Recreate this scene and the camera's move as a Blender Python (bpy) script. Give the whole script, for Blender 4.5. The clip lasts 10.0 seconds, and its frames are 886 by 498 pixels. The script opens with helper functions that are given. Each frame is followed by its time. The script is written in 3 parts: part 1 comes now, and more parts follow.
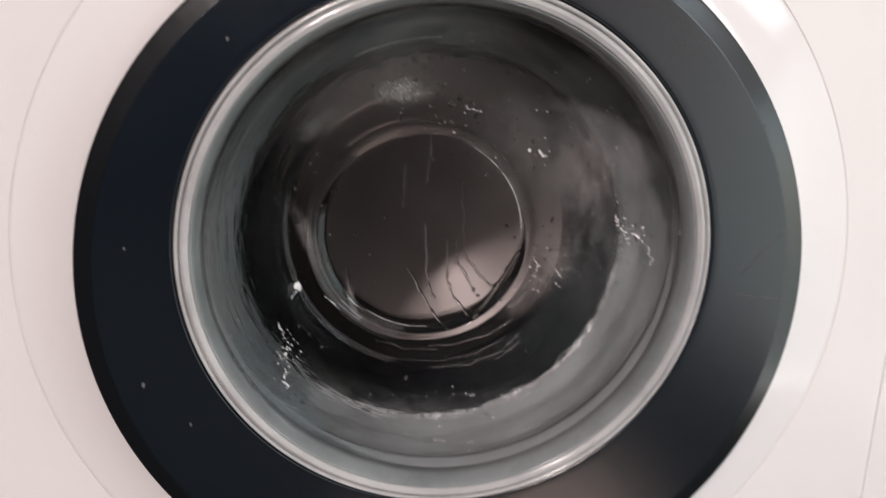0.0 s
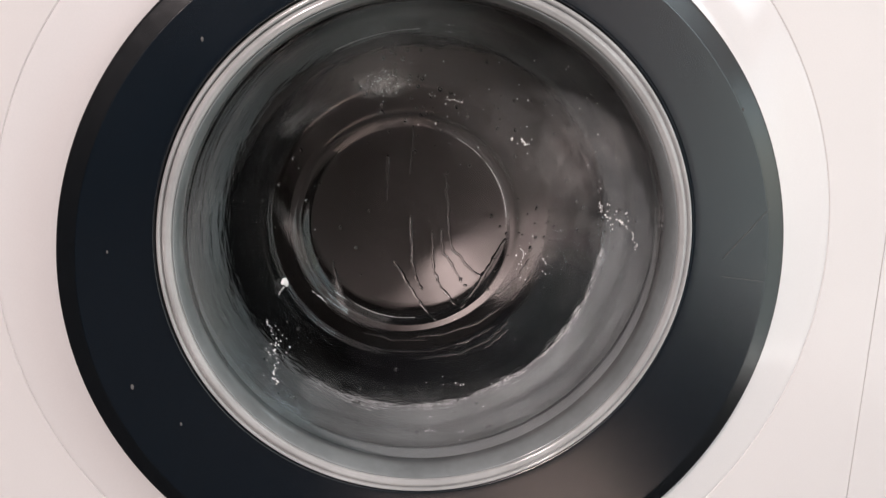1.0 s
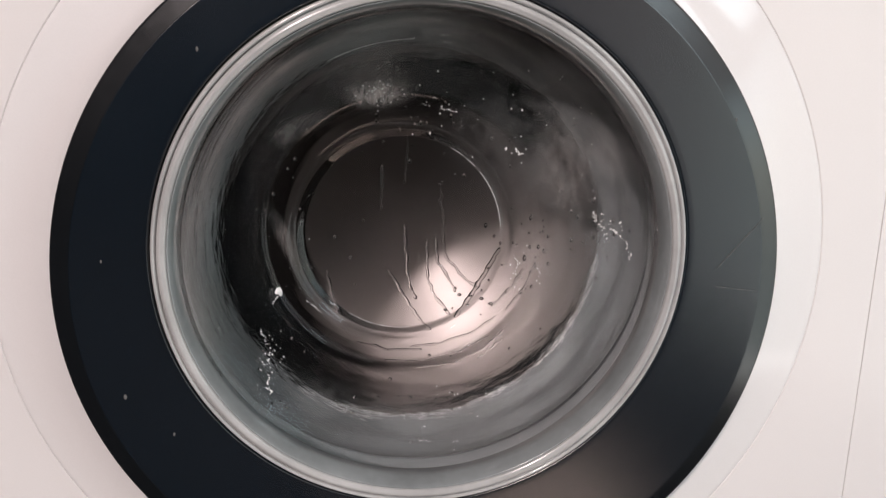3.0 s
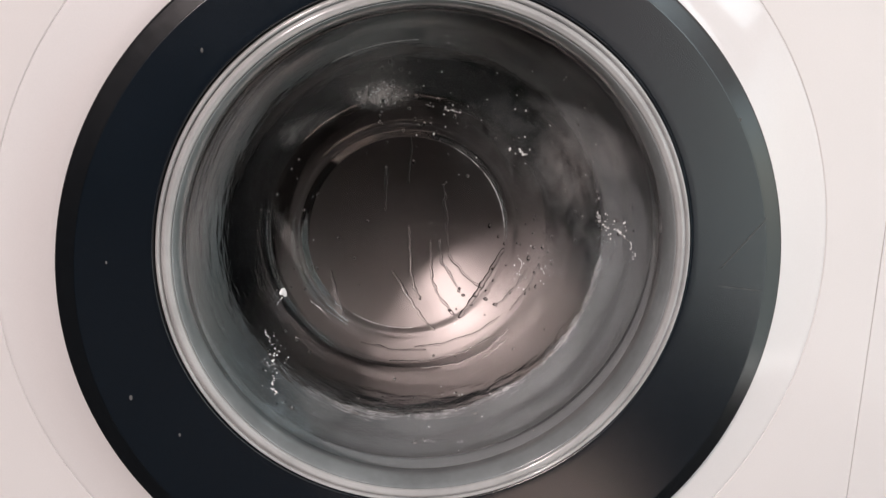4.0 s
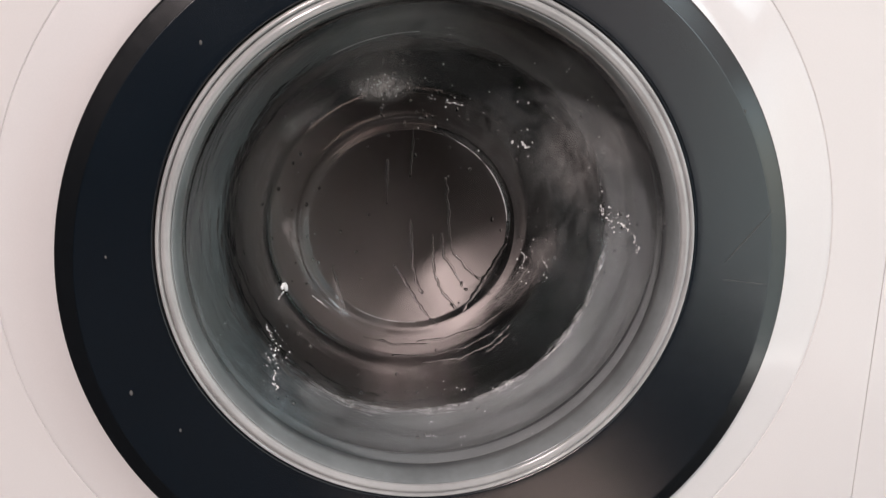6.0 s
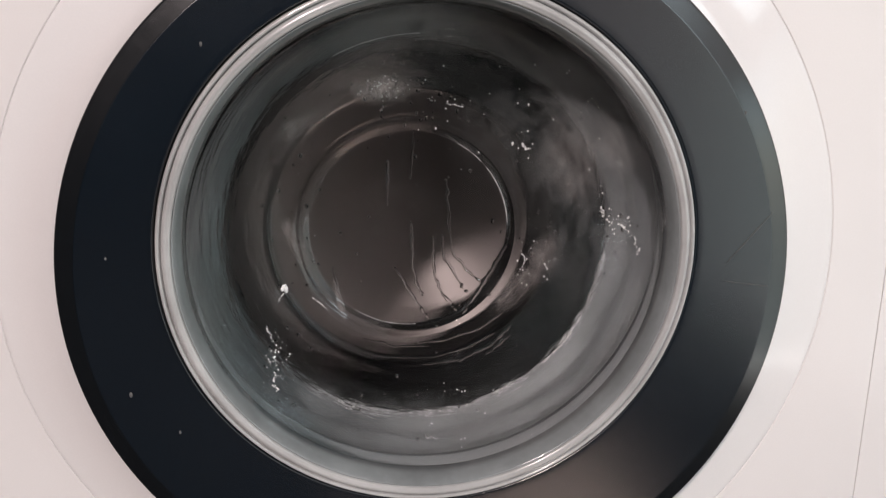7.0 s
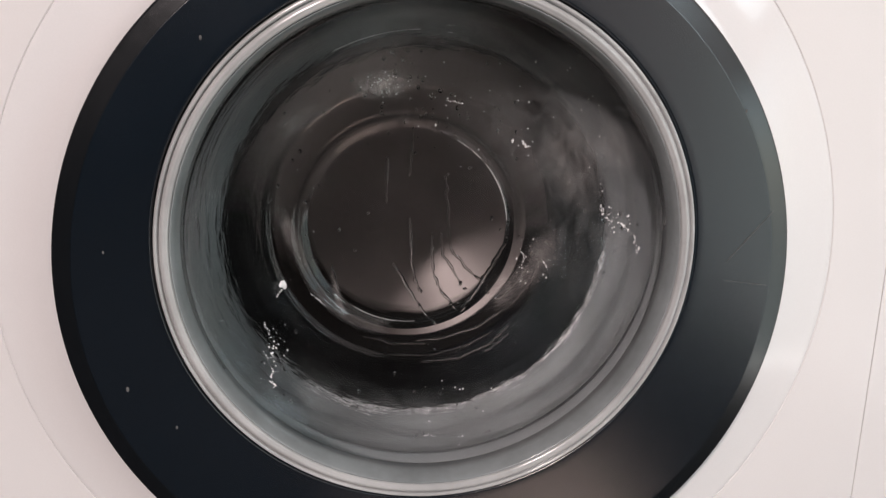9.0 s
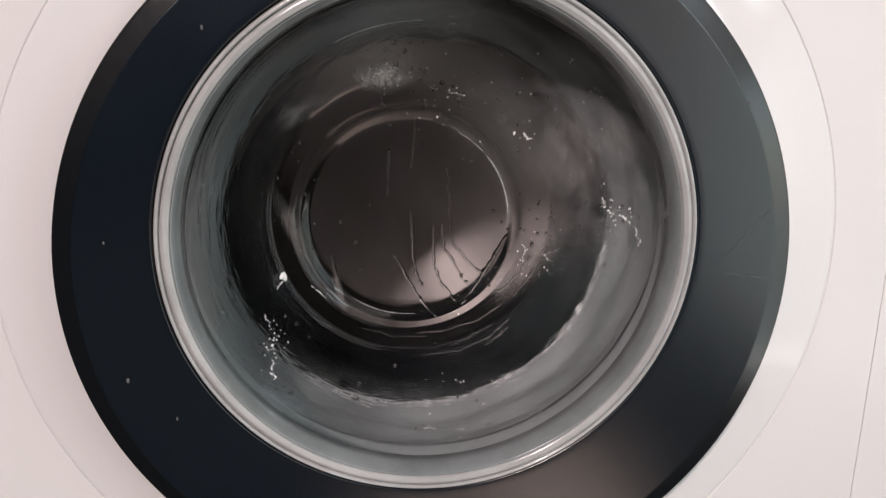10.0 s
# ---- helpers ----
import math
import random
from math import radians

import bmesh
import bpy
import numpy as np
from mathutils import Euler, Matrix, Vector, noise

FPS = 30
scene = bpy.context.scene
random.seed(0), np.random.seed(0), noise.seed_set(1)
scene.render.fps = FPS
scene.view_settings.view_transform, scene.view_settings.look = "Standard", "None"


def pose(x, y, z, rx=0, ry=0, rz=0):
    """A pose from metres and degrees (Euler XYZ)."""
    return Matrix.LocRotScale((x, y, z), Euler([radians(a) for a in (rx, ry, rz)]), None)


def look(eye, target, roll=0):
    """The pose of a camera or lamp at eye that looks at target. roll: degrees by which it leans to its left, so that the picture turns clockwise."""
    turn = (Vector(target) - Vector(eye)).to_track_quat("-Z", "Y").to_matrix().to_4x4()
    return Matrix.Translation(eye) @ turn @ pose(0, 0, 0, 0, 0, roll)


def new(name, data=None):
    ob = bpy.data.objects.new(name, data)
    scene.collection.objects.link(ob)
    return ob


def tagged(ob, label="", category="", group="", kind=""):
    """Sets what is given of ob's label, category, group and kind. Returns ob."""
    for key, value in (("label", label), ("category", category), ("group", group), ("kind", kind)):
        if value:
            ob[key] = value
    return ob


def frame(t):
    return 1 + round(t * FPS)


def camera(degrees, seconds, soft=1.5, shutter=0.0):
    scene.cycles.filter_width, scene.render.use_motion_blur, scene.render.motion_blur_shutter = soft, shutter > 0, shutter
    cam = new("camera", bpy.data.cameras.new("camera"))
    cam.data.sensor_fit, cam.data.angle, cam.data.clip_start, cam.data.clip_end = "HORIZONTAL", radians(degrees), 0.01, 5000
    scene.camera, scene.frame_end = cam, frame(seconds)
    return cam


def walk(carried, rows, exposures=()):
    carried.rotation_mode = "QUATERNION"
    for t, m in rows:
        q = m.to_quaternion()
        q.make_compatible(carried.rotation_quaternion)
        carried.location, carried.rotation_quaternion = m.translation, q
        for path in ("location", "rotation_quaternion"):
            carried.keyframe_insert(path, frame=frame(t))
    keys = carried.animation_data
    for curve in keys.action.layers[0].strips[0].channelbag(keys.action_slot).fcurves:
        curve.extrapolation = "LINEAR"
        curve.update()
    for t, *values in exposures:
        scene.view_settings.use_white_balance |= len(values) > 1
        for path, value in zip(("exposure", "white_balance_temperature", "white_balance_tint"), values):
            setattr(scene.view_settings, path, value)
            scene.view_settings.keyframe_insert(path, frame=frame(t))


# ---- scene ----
# ---------------------------------------------------------------- camera
AX = 0.45      # height of the door's axis above the floor
FOV = 53.4


def eye_pose(x, y, z, yaw, pitch, roll):
    return pose(x, y, z + AX, 90 + pitch, 0, yaw) @ pose(0, 0, 0, 0, 0, roll)


cam = camera(FOV, 10.0, soft=1.3, shutter=0.9)
walk(cam, [
    (0.0, eye_pose(-0.0552, -0.5238, 0.1448, -5.77, -13.92, 2.73)),
    (0.1, eye_pose(-0.0530, -0.5245, 0.1439, -5.98, -14.20, 2.61)),
    (0.2, eye_pose(-0.0522, -0.5264, 0.1470, -6.27, -14.46, 2.21)),
    (0.3, eye_pose(-0.0514, -0.5303, 0.1509, -6.22, -14.25, 1.68)),
    (0.4, eye_pose(-0.0512, -0.5325, 0.1523, -5.99, -14.67, 1.38)),
    (0.5, eye_pose(-0.0523, -0.5323, 0.1511, -5.93, -14.89, 1.18)),
    (1.0, eye_pose(-0.0473, -0.5248, 0.1505, -6.0, -14.97, 1.0)),
    (1.5, eye_pose(-0.0481, -0.5246, 0.1505, -6.42, -14.59, 1.16)),
    (2.0, eye_pose(-0.049, -0.5249, 0.1504, -6.58, -14.39, 1.27)),
    (2.5, eye_pose(-0.0474, -0.5243, 0.1516, -6.5, -14.47, 1.21)),
    (4.0, eye_pose(-0.0493, -0.5253, 0.1509, -6.28, -14.34, 0.97)),
    (4.5, eye_pose(-0.0484, -0.5233, 0.1515, -6.16, -14.59, 0.9)),
    (5.0, eye_pose(-0.0497, -0.5221, 0.1497, -6.32, -14.53, 0.86)),
    (5.5, eye_pose(-0.0488, -0.5215, 0.1497, -6.16, -14.77, 0.85)),
    (7.0, eye_pose(-0.0476, -0.5208, 0.1491, -6.01, -14.58, 0.76)),
    (7.5, eye_pose(-0.0488, -0.52, 0.1483, -6.1, -14.56, 0.89)),
    (8.0, eye_pose(-0.0486, -0.5195, 0.148, -6.05, -14.58, 0.99)),
    (8.5, eye_pose(-0.048, -0.5195, 0.148, -6.09, -14.56, 1.14)),
    (9.0, eye_pose(-0.0473, -0.5198, 0.1465, -6.06, -14.55, 1.22)),
    (9.5, eye_pose(-0.0474, -0.5195, 0.1466, -6.05, -14.76, 1.29)),
    (10.0, eye_pose(-0.0487, -0.5186, 0.1448, -6.15, -14.92, 1.43)),
], exposures=[(0.0, 0.08), (0.5, 0.16), (1.0, 0.07), (2.0, 0.15), (2.5, 0.07), (4.0, 0.0), (10.0, 0.0)])

# ---------------------------------------------------------------- light
world = bpy.data.worlds.new("world")
scene.world = world
world.use_nodes = True
sky = world.node_tree.nodes.new("ShaderNodeTexSky")
sky.sky_type, sky.sun_disc = "NISHITA", False
sky.sun_elevation, sky.sun_rotation = radians(43), radians(84)
world.node_tree.nodes["Background"].inputs["Strength"].default_value = 0.1
world.node_tree.links.new(sky.outputs[0], world.node_tree.nodes["Background"].inputs["Color"])


def area_lamp(name, place, target, size, watts, colour, size_y=None, shape="RECTANGLE"):
    data = bpy.data.lights.new(name, "AREA")
    data.shape, data.size, data.size_y = shape, size, size_y or size
    data.energy, data.color = watts, colour
    ob = new(name, data)
    ob.matrix_world = look(place, target)
    return ob


LAMP = (-1.15, -3.05, 2.33)          # warm ceiling lamp far in front of the machine
area_lamp("ceiling_lamp_light", LAMP, (-0.30, -1.0, 0.9), 0.18, 119, (1.0, 0.85, 0.83), shape="DISK")
area_lamp("window_light", (0.745, -0.80, 0.95), (0.0, -0.80, 0.95), 0.35, 2.3, (0.80, 0.95, 1.0), 0.37)


# added fill from the right that brightens the dark ring's right face
area_lamp("glazed_door_light", (0.745, -0.80, 0.39), (0.0, -0.80, 0.39), 1.18, 2.75, (0.86, 0.97, 0.95), 0.64)

sun = bpy.data.lights.new("sun", "SUN")     # added sun lamp on the beige floor reflector, for the ring's warm glow
sun.energy, sun.angle, sun.color = 5.0, radians(0.5), (1.0, 0.88, 0.80)
new("sun", sun).matrix_world = look((2.0, -0.35, 1.75), (0.2, -0.55, 0.0))


# ---------------------------------------------------------------- materials
def mat(name, colour, rough=0.5, metal=0.0, spec=0.5, grain=0.0, grain_scale=200.0, stain=0.0, stain_scale=6.0, bump=0.0, coat=0.0):
    """A principled surface whose colour varies at two scales, with fine relief."""
    m = bpy.data.materials.new(name)
    m.use_nodes = True
    nt = m.node_tree
    b = nt.nodes["Principled BSDF"]
    b.inputs["Base Color"].default_value = (*colour, 1)
    b.inputs["Roughness"].default_value = rough
    b.inputs["Metallic"].default_value = metal
    b.inputs["Specular IOR Level"].default_value = spec
    b.inputs["Coat Weight"].default_value = coat
    b.inputs["Coat Roughness"].default_value = 0.15
    co = nt.nodes.new("ShaderNodeTexCoord")
    fine = nt.nodes.new("ShaderNodeTexNoise")
    fine.inputs["Scale"].default_value, fine.inputs["Detail"].default_value = grain_scale, 4
    wide = nt.nodes.new("ShaderNodeTexNoise")
    wide.inputs["Scale"].default_value, wide.inputs["Detail"].default_value = stain_scale, 5
    for n in (fine, wide):
        nt.links.new(co.outputs["Object"], n.inputs["Vector"])
    value = None
    for n, amount in ((fine, grain), (wide, stain)):
        if amount:
            r = nt.nodes.new("ShaderNodeMapRange")
            r.inputs["From Min"].default_value, r.inputs["From Max"].default_value = 0.3, 0.7
            r.inputs["To Min"].default_value, r.inputs["To Max"].default_value = 1 - amount, 1 + amount
            nt.links.new(n.outputs["Fac"], r.inputs["Value"])
            if value is None:
                value = r.outputs[0]
            else:
                mul = nt.nodes.new("ShaderNodeMath")
                mul.operation = "MULTIPLY"
                nt.links.new(value, mul.inputs[0])
                nt.links.new(r.outputs[0], mul.inputs[1])
                value = mul.outputs[0]
    if value is not None:
        mix = nt.nodes.new("ShaderNodeVectorMath")
        mix.operation = "SCALE"
        mix.inputs[0].default_value = colour
        nt.links.new(value, mix.inputs["Scale"])
        nt.links.new(mix.outputs[0], b.inputs["Base Color"])
        rr = nt.nodes.new("ShaderNodeMath")
        rr.operation = "MULTIPLY"
        rr.inputs[1].default_value = rough
        nt.links.new(value, rr.inputs[0])
        nt.links.new(rr.outputs[0], b.inputs["Roughness"])
    if bump:
        bu = nt.nodes.new("ShaderNodeBump")
        bu.inputs["Strength"].default_value, bu.inputs["Distance"].default_value = bump, 0.001
        nt.links.new(fine.outputs["Fac"], bu.inputs["Height"])
        nt.links.new(bu.outputs[0], b.inputs["Normal"])
    return m


WHITE = mat("white_enamel", (0.80, 0.79, 0.785), 0.20, grain=0.01, stain=0.02, stain_scale=4, bump=0.03, grain_scale=900)
WHITE_DOOR = mat("white_plastic", (0.80, 0.80, 0.80), 0.10, grain=0.01, stain=0.02, stain_scale=5, bump=0.02, grain_scale=900)
DARK = mat("charcoal_plastic", (0.0012, 0.0056, 0.0108), 0.21, spec=1.0, coat=0.25, grain=0.16, grain_scale=2200, stain=0.10, stain_scale=9, bump=0.08)
DARK_EDGE = mat("dark_trim_plastic", (0.004, 0.006, 0.008), 0.23, spec=1.0, coat=0.0, grain=0.06, stain=0.08)
SPECK = mat("pale_dust", (0.11, 0.11, 0.108), 0.7, grain=0.3)
SUDS_GLINT = mat("suds_and_glint_white", (0.86, 0.88, 0.88), 0.25, spec=0.8, grain=0.05)
WET_GLEAM = mat("wet_edge_gleam", (0.52, 0.53, 0.53), 0.3, spec=0.7, grain=0.4, grain_scale=120, stain=0.5, stain_scale=30)
BLACK = mat("black_rubber", (0.012, 0.012, 0.013), 0.6, grain=0.1)
SEAT = mat("pale_grey_plastic", (0.26, 0.28, 0.285), 0.4, grain=0.04, stain=0.06, stain_scale=14)
RIM_MAT = mat("frosted_rim", (0.42, 0.43, 0.43), 0.18, grain=0.03, stain=0.14, stain_scale=26, coat=0.6)
INNER_RIM = mat("grey_rim_slope", (0.24, 0.265, 0.27), 0.16, grain=0.03, stain=0.16, stain_scale=30, coat=0.6)
RUBBER = mat("grey_rubber", (0.135, 0.145, 0.148), 0.42, grain=0.08, stain=0.22, stain_scale=18, bump=0.15, grain_scale=300)
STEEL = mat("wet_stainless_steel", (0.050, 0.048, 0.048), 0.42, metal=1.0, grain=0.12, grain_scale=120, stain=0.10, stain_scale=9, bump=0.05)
CLOTH = mat("wet_dark_cotton", (0.0035, 0.0036, 0.0038), 0.8, spec=0.04, grain=0.3, grain_scale=90, stain=0.35, stain_scale=12, bump=0.6)
CLOTH_BLUE = mat("wet_navy_denim", (0.0035, 0.0038, 0.0045), 0.85, spec=0.04, grain=0.3, grain_scale=160, stain=0.3, stain_scale=10, bump=0.6)
FLOOR = mat("dark_oak", (0.022, 0.018, 0.015), 0.75, spec=0.2, grain=0.15, grain_scale=60, stain=0.2, stain_scale=3, bump=0.1)
PLASTER = mat("grey_plaster", (0.15, 0.155, 0.16), 0.8, grain=0.03, stain=0.03, stain_scale=2, bump=0.1)
WHITE_WALL = mat("white_paint", (0.78, 0.80, 0.79), 0.7, grain=0.03, stain=0.03, stain_scale=2, bump=0.1)
DARK_WALL = mat("dark_paint", (0.07, 0.085, 0.10), 0.7, grain=0.03, stain=0.05, stain_scale=2, bump=0.1)
UNSEEN_DARK = mat("unseen_dark", (0.035, 0.027, 0.022), 0.5, grain=0.2, grain_scale=40, stain=0.2)
REFLECTOR_PILE = mat("beige_reflector", (0.85, 0.71, 0.64), 0.9, spec=0.2, grain=0.15, grain_scale=260, stain=0.08, stain_scale=12, bump=0.8)


def brushed_plate():
    """Steel with circular brushing round the drum's axis."""
    m = mat("brushed_steel", (0.36, 0.322, 0.31), 0.47, metal=1.0, grain=0.04, grain_scale=160, stain=0.05, stain_scale=5)
    nt = m.node_tree
    b = nt.nodes["Principled BSDF"]
    b.inputs["Anisotropic"].default_value = 0.4
    b.inputs["Anisotropic Rotation"].default_value = 0.25
    tan = nt.nodes.new("ShaderNodeTangent")
    tan.direction_type, tan.axis = "RADIAL", "Y"
    nt.links.new(tan.outputs[0], b.inputs["Tangent"])
    # near-black painted over the side where the load clings, so the glow dims there
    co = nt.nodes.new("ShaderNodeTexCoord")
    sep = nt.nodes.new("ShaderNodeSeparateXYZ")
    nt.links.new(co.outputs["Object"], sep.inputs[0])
    dim_side = nt.nodes.new("ShaderNodeMapRange")
    dim_side.interpolation_type = "SMOOTHSTEP"
    dim_side.inputs["From Min"].default_value, dim_side.inputs["From Max"].default_value = -0.10, 0.04
    dim_side.inputs["To Min"].default_value, dim_side.inputs["To Max"].default_value = 0.0, 0.66
    nt.links.new(sep.outputs["Z"], dim_side.inputs["Value"])
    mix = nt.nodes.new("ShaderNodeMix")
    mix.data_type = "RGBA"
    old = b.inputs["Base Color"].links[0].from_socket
    nt.links.new(dim_side.outputs[0], mix.inputs["Factor"])
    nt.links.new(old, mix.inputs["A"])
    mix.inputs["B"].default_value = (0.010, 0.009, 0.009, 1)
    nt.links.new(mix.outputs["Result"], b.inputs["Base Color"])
    return m


def glass_mat(name, colour, film=0.0):
    """Clear glass with a thin uneven film of soap and lime."""
    m = bpy.data.materials.new(name)
    m.use_nodes = True
    nt = m.node_tree
    b = nt.nodes["Principled BSDF"]
    b.inputs["Base Color"].default_value = (*colour, 1)
    b.inputs["Roughness"].default_value = 0.0
    b.inputs["Transmission Weight"].default_value = 1.0
    b.inputs["IOR"].default_value = 1.5
    if film:
        out = nt.nodes["Material Output"]
        co = nt.nodes.new("ShaderNodeTexCoord")
        # coordinates that run round the bowl, so that films and waves follow it
        flat = nt.nodes.new("ShaderNodeVectorMath")
        flat.operation = "MULTIPLY"
        flat.inputs[1].default_value = (1, 0, 1)
        nt.links.new(co.outputs["Object"], flat.inputs[0])
        unit = nt.nodes.new("ShaderNodeVectorMath")
        unit.operation = "NORMALIZE"
        nt.links.new(flat.outputs[0], unit.inputs[0])
        mp = nt.nodes.new("ShaderNodeVectorMath")
        mp.operation = "MULTIPLY_ADD"
        mp.inputs[1].default_value = (6, 38, 6)
        nt.links.new(co.outputs["Object"], mp.inputs[0])
        grow = nt.nodes.new("ShaderNodeVectorMath")
        grow.operation = "SCALE"
        grow.inputs["Scale"].default_value = 0.55
        nt.links.new(unit.outputs[0], grow.inputs[0])
        nt.links.new(grow.outputs[0], mp.inputs[2])
        n = nt.nodes.new("ShaderNodeTexNoise")
        n.inputs["Scale"].default_value, n.inputs["Detail"].default_value = 3.2, 9
        n.inputs["Roughness"].default_value, n.inputs["Distortion"].default_value = 0.65, 1.4
        r = nt.nodes.new("ShaderNodeMapRange")
        r.inputs["From Min"].default_value, r.inputs["From Max"].default_value = 0.57, 0.80
        r.inputs["To Min"].default_value, r.inputs["To Max"].default_value = 0.0, film
        d = nt.nodes.new("ShaderNodeBsdfDiffuse")
        d.inputs["Color"].default_value = (0.66, 0.635, 0.62, 1)
        mix = nt.nodes.new("ShaderNodeMixShader")
        nt.links.new(mp.outputs[0], n.inputs["Vector"])
        nt.links.new(n.outputs["Fac"], r.inputs["Value"])
        # little film on the flat middle of the bowl
        sep = nt.nodes.new("ShaderNodeSeparateXYZ")
        nt.links.new(co.outputs["Object"], sep.inputs[0])
        rim = nt.nodes.new("ShaderNodeMapRange")
        rim.inputs["From Min"].default_value, rim.inputs["From Max"].default_value = 0.088, 0.076
        rim.inputs["To Min"].default_value, rim.inputs["To Max"].default_value = 0.02, 1.0
        nt.links.new(sep.outputs["Y"], rim.inputs["Value"])
        both = nt.nodes.new("ShaderNodeMath")
        both.operation = "MULTIPLY"
        nt.links.new(r.outputs[0], both.inputs[0])
        nt.links.new(rim.outputs[0], both.inputs[1])
        total = both.outputs[0]
        nt.links.new(total, mix.inputs[0])
        nt.links.new(b.outputs[0], mix.inputs[1])
        nt.links.new(d.outputs[0], mix.inputs[2])
        nt.links.new(mix.outputs[0], out.inputs["Surface"])
        bw = nt.nodes.new("ShaderNodeTexNoise")
        bw.inputs["Scale"].default_value, bw.inputs["Detail"].default_value = 4.5, 5
        nt.links.new(mp.outputs[0], bw.inputs["Vector"])
        bu = nt.nodes.new("ShaderNodeBump")
        bu.inputs["Distance"].default_value = 0.002
        soft = nt.nodes.new("ShaderNodeMath")
        soft.operation = "MULTIPLY"
        soft.inputs[1].default_value = 0.19
        nt.links.new(rim.outputs[0], soft.inputs[0])
        nt.links.new(soft.outputs[0], bu.inputs["Strength"])
        nt.links.new(bw.outputs["Fac"], bu.inputs["Height"])
        nt.links.new(bu.outputs[0], b.inputs["Normal"])
    return m


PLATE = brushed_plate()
GLASS = glass_mat("bowl_glass", (0.95, 0.965, 0.97), film=0.010)
WATER = glass_mat("water", (1.0, 1.0, 1.0))
WATER.node_tree.nodes["Principled BSDF"].inputs["IOR"].default_value = 1.33


def smear_mat(name, amount, scale, colour, stretch):
    """A thin uneven pale film, dried suds and painted haze, that thins out towards its border."""
    m = bpy.data.materials.new(name)
    m.use_nodes = True
    nt = m.node_tree
    out = nt.nodes["Material Output"]
    nt.nodes.remove(nt.nodes["Principled BSDF"])
    co = nt.nodes.new("ShaderNodeTexCoord")
    far = nt.nodes.new("ShaderNodeVectorMath")
    far.operation = "DISTANCE"
    far.inputs[1].default_value = (0.5, 0.5, 0)
    nt.links.new(co.outputs["UV"], far.inputs[0])
    fade = nt.nodes.new("ShaderNodeMapRange")
    fade.interpolation_type = "SMOOTHSTEP"
    fade.inputs["From Min"].default_value, fade.inputs["From Max"].default_value = 0.50, 0.08
    nt.links.new(far.outputs["Value"], fade.inputs["Value"])
    long = nt.nodes.new("ShaderNodeVectorMath")
    long.operation = "MULTIPLY"
    long.inputs[1].default_value = stretch
    nt.links.new(co.outputs["Object"], long.inputs[0])
    n = nt.nodes.new("ShaderNodeTexNoise")
    n.inputs["Scale"].default_value, n.inputs["Detail"].default_value = scale, 9
    n.inputs["Roughness"].default_value, n.inputs["Distortion"].default_value = 0.62, 1.2
    nt.links.new(long.outputs[0], n.inputs["Vector"])
    thin = nt.nodes.new("ShaderNodeMapRange")
    thin.inputs["From Min"].default_value, thin.inputs["From Max"].default_value = 0.28, 0.70
    thin.inputs["To Min"].default_value, thin.inputs["To Max"].default_value = 0.0, amount
    nt.links.new(n.outputs["Fac"], thin.inputs["Value"])
    both = nt.nodes.new("ShaderNodeMath")
    both.operation = "MULTIPLY"
    nt.links.new(fade.outputs[0], both.inputs[0])
    nt.links.new(thin.outputs[0], both.inputs[1])
    clear, d, mix = nt.nodes.new("ShaderNodeBsdfTransparent"), nt.nodes.new("ShaderNodeBsdfDiffuse"), nt.nodes.new("ShaderNodeMixShader")
    d.inputs["Color"].default_value = (*colour, 1)
    nt.links.new(both.outputs[0], mix.inputs[0])
    nt.links.new(clear.outputs[0], mix.inputs[1])
    nt.links.new(d.outputs[0], mix.inputs[2])
    nt.links.new(mix.outputs[0], out.inputs["Surface"])
    return m


REFLECTION_PATCH = smear_mat("painted_reflection", 1.0, 120, (0.88, 0.83, 0.82), (1.2, 1, 0.45))
SMEAR = smear_mat("dried_suds", 0.21, 105, (0.70, 0.66, 0.64), (1.1, 1, 0.5))
PAINTED_VEIL = smear_mat("painted_veil", 0.42, 26, (0.60, 0.64, 0.64), (1, 1.6, 1))
SMEAR_THIN = smear_mat("soap_and_painted_haze", 0.13, 55, (0.60, 0.64, 0.64), (1, 1, 0.6))


# ---------------------------------------------------------------- mesh helpers
def part(name, bm, material, parent=None, label="", smooth=True, pose_at=None):
    me = bpy.data.meshes.new(name)
    bmesh.ops.recalc_face_normals(bm, faces=bm.faces)
    bm.to_mesh(me)
    bm.free()
    for p in me.polygons:
        p.use_smooth = smooth
    me.materials.append(material)
    ob = new(name, me)
    if parent is not None:
        ob.parent = parent
    if pose_at is not None:
        ob.matrix_basis = pose_at
    if label:
        ob["label"] = label
    return ob


def thing(name, at, label, category, group="", kind=""):
    ob = new(name)
    ob.empty_display_size = 0.05
    ob.matrix_world = at
    return tagged(ob, label, category, group, kind)


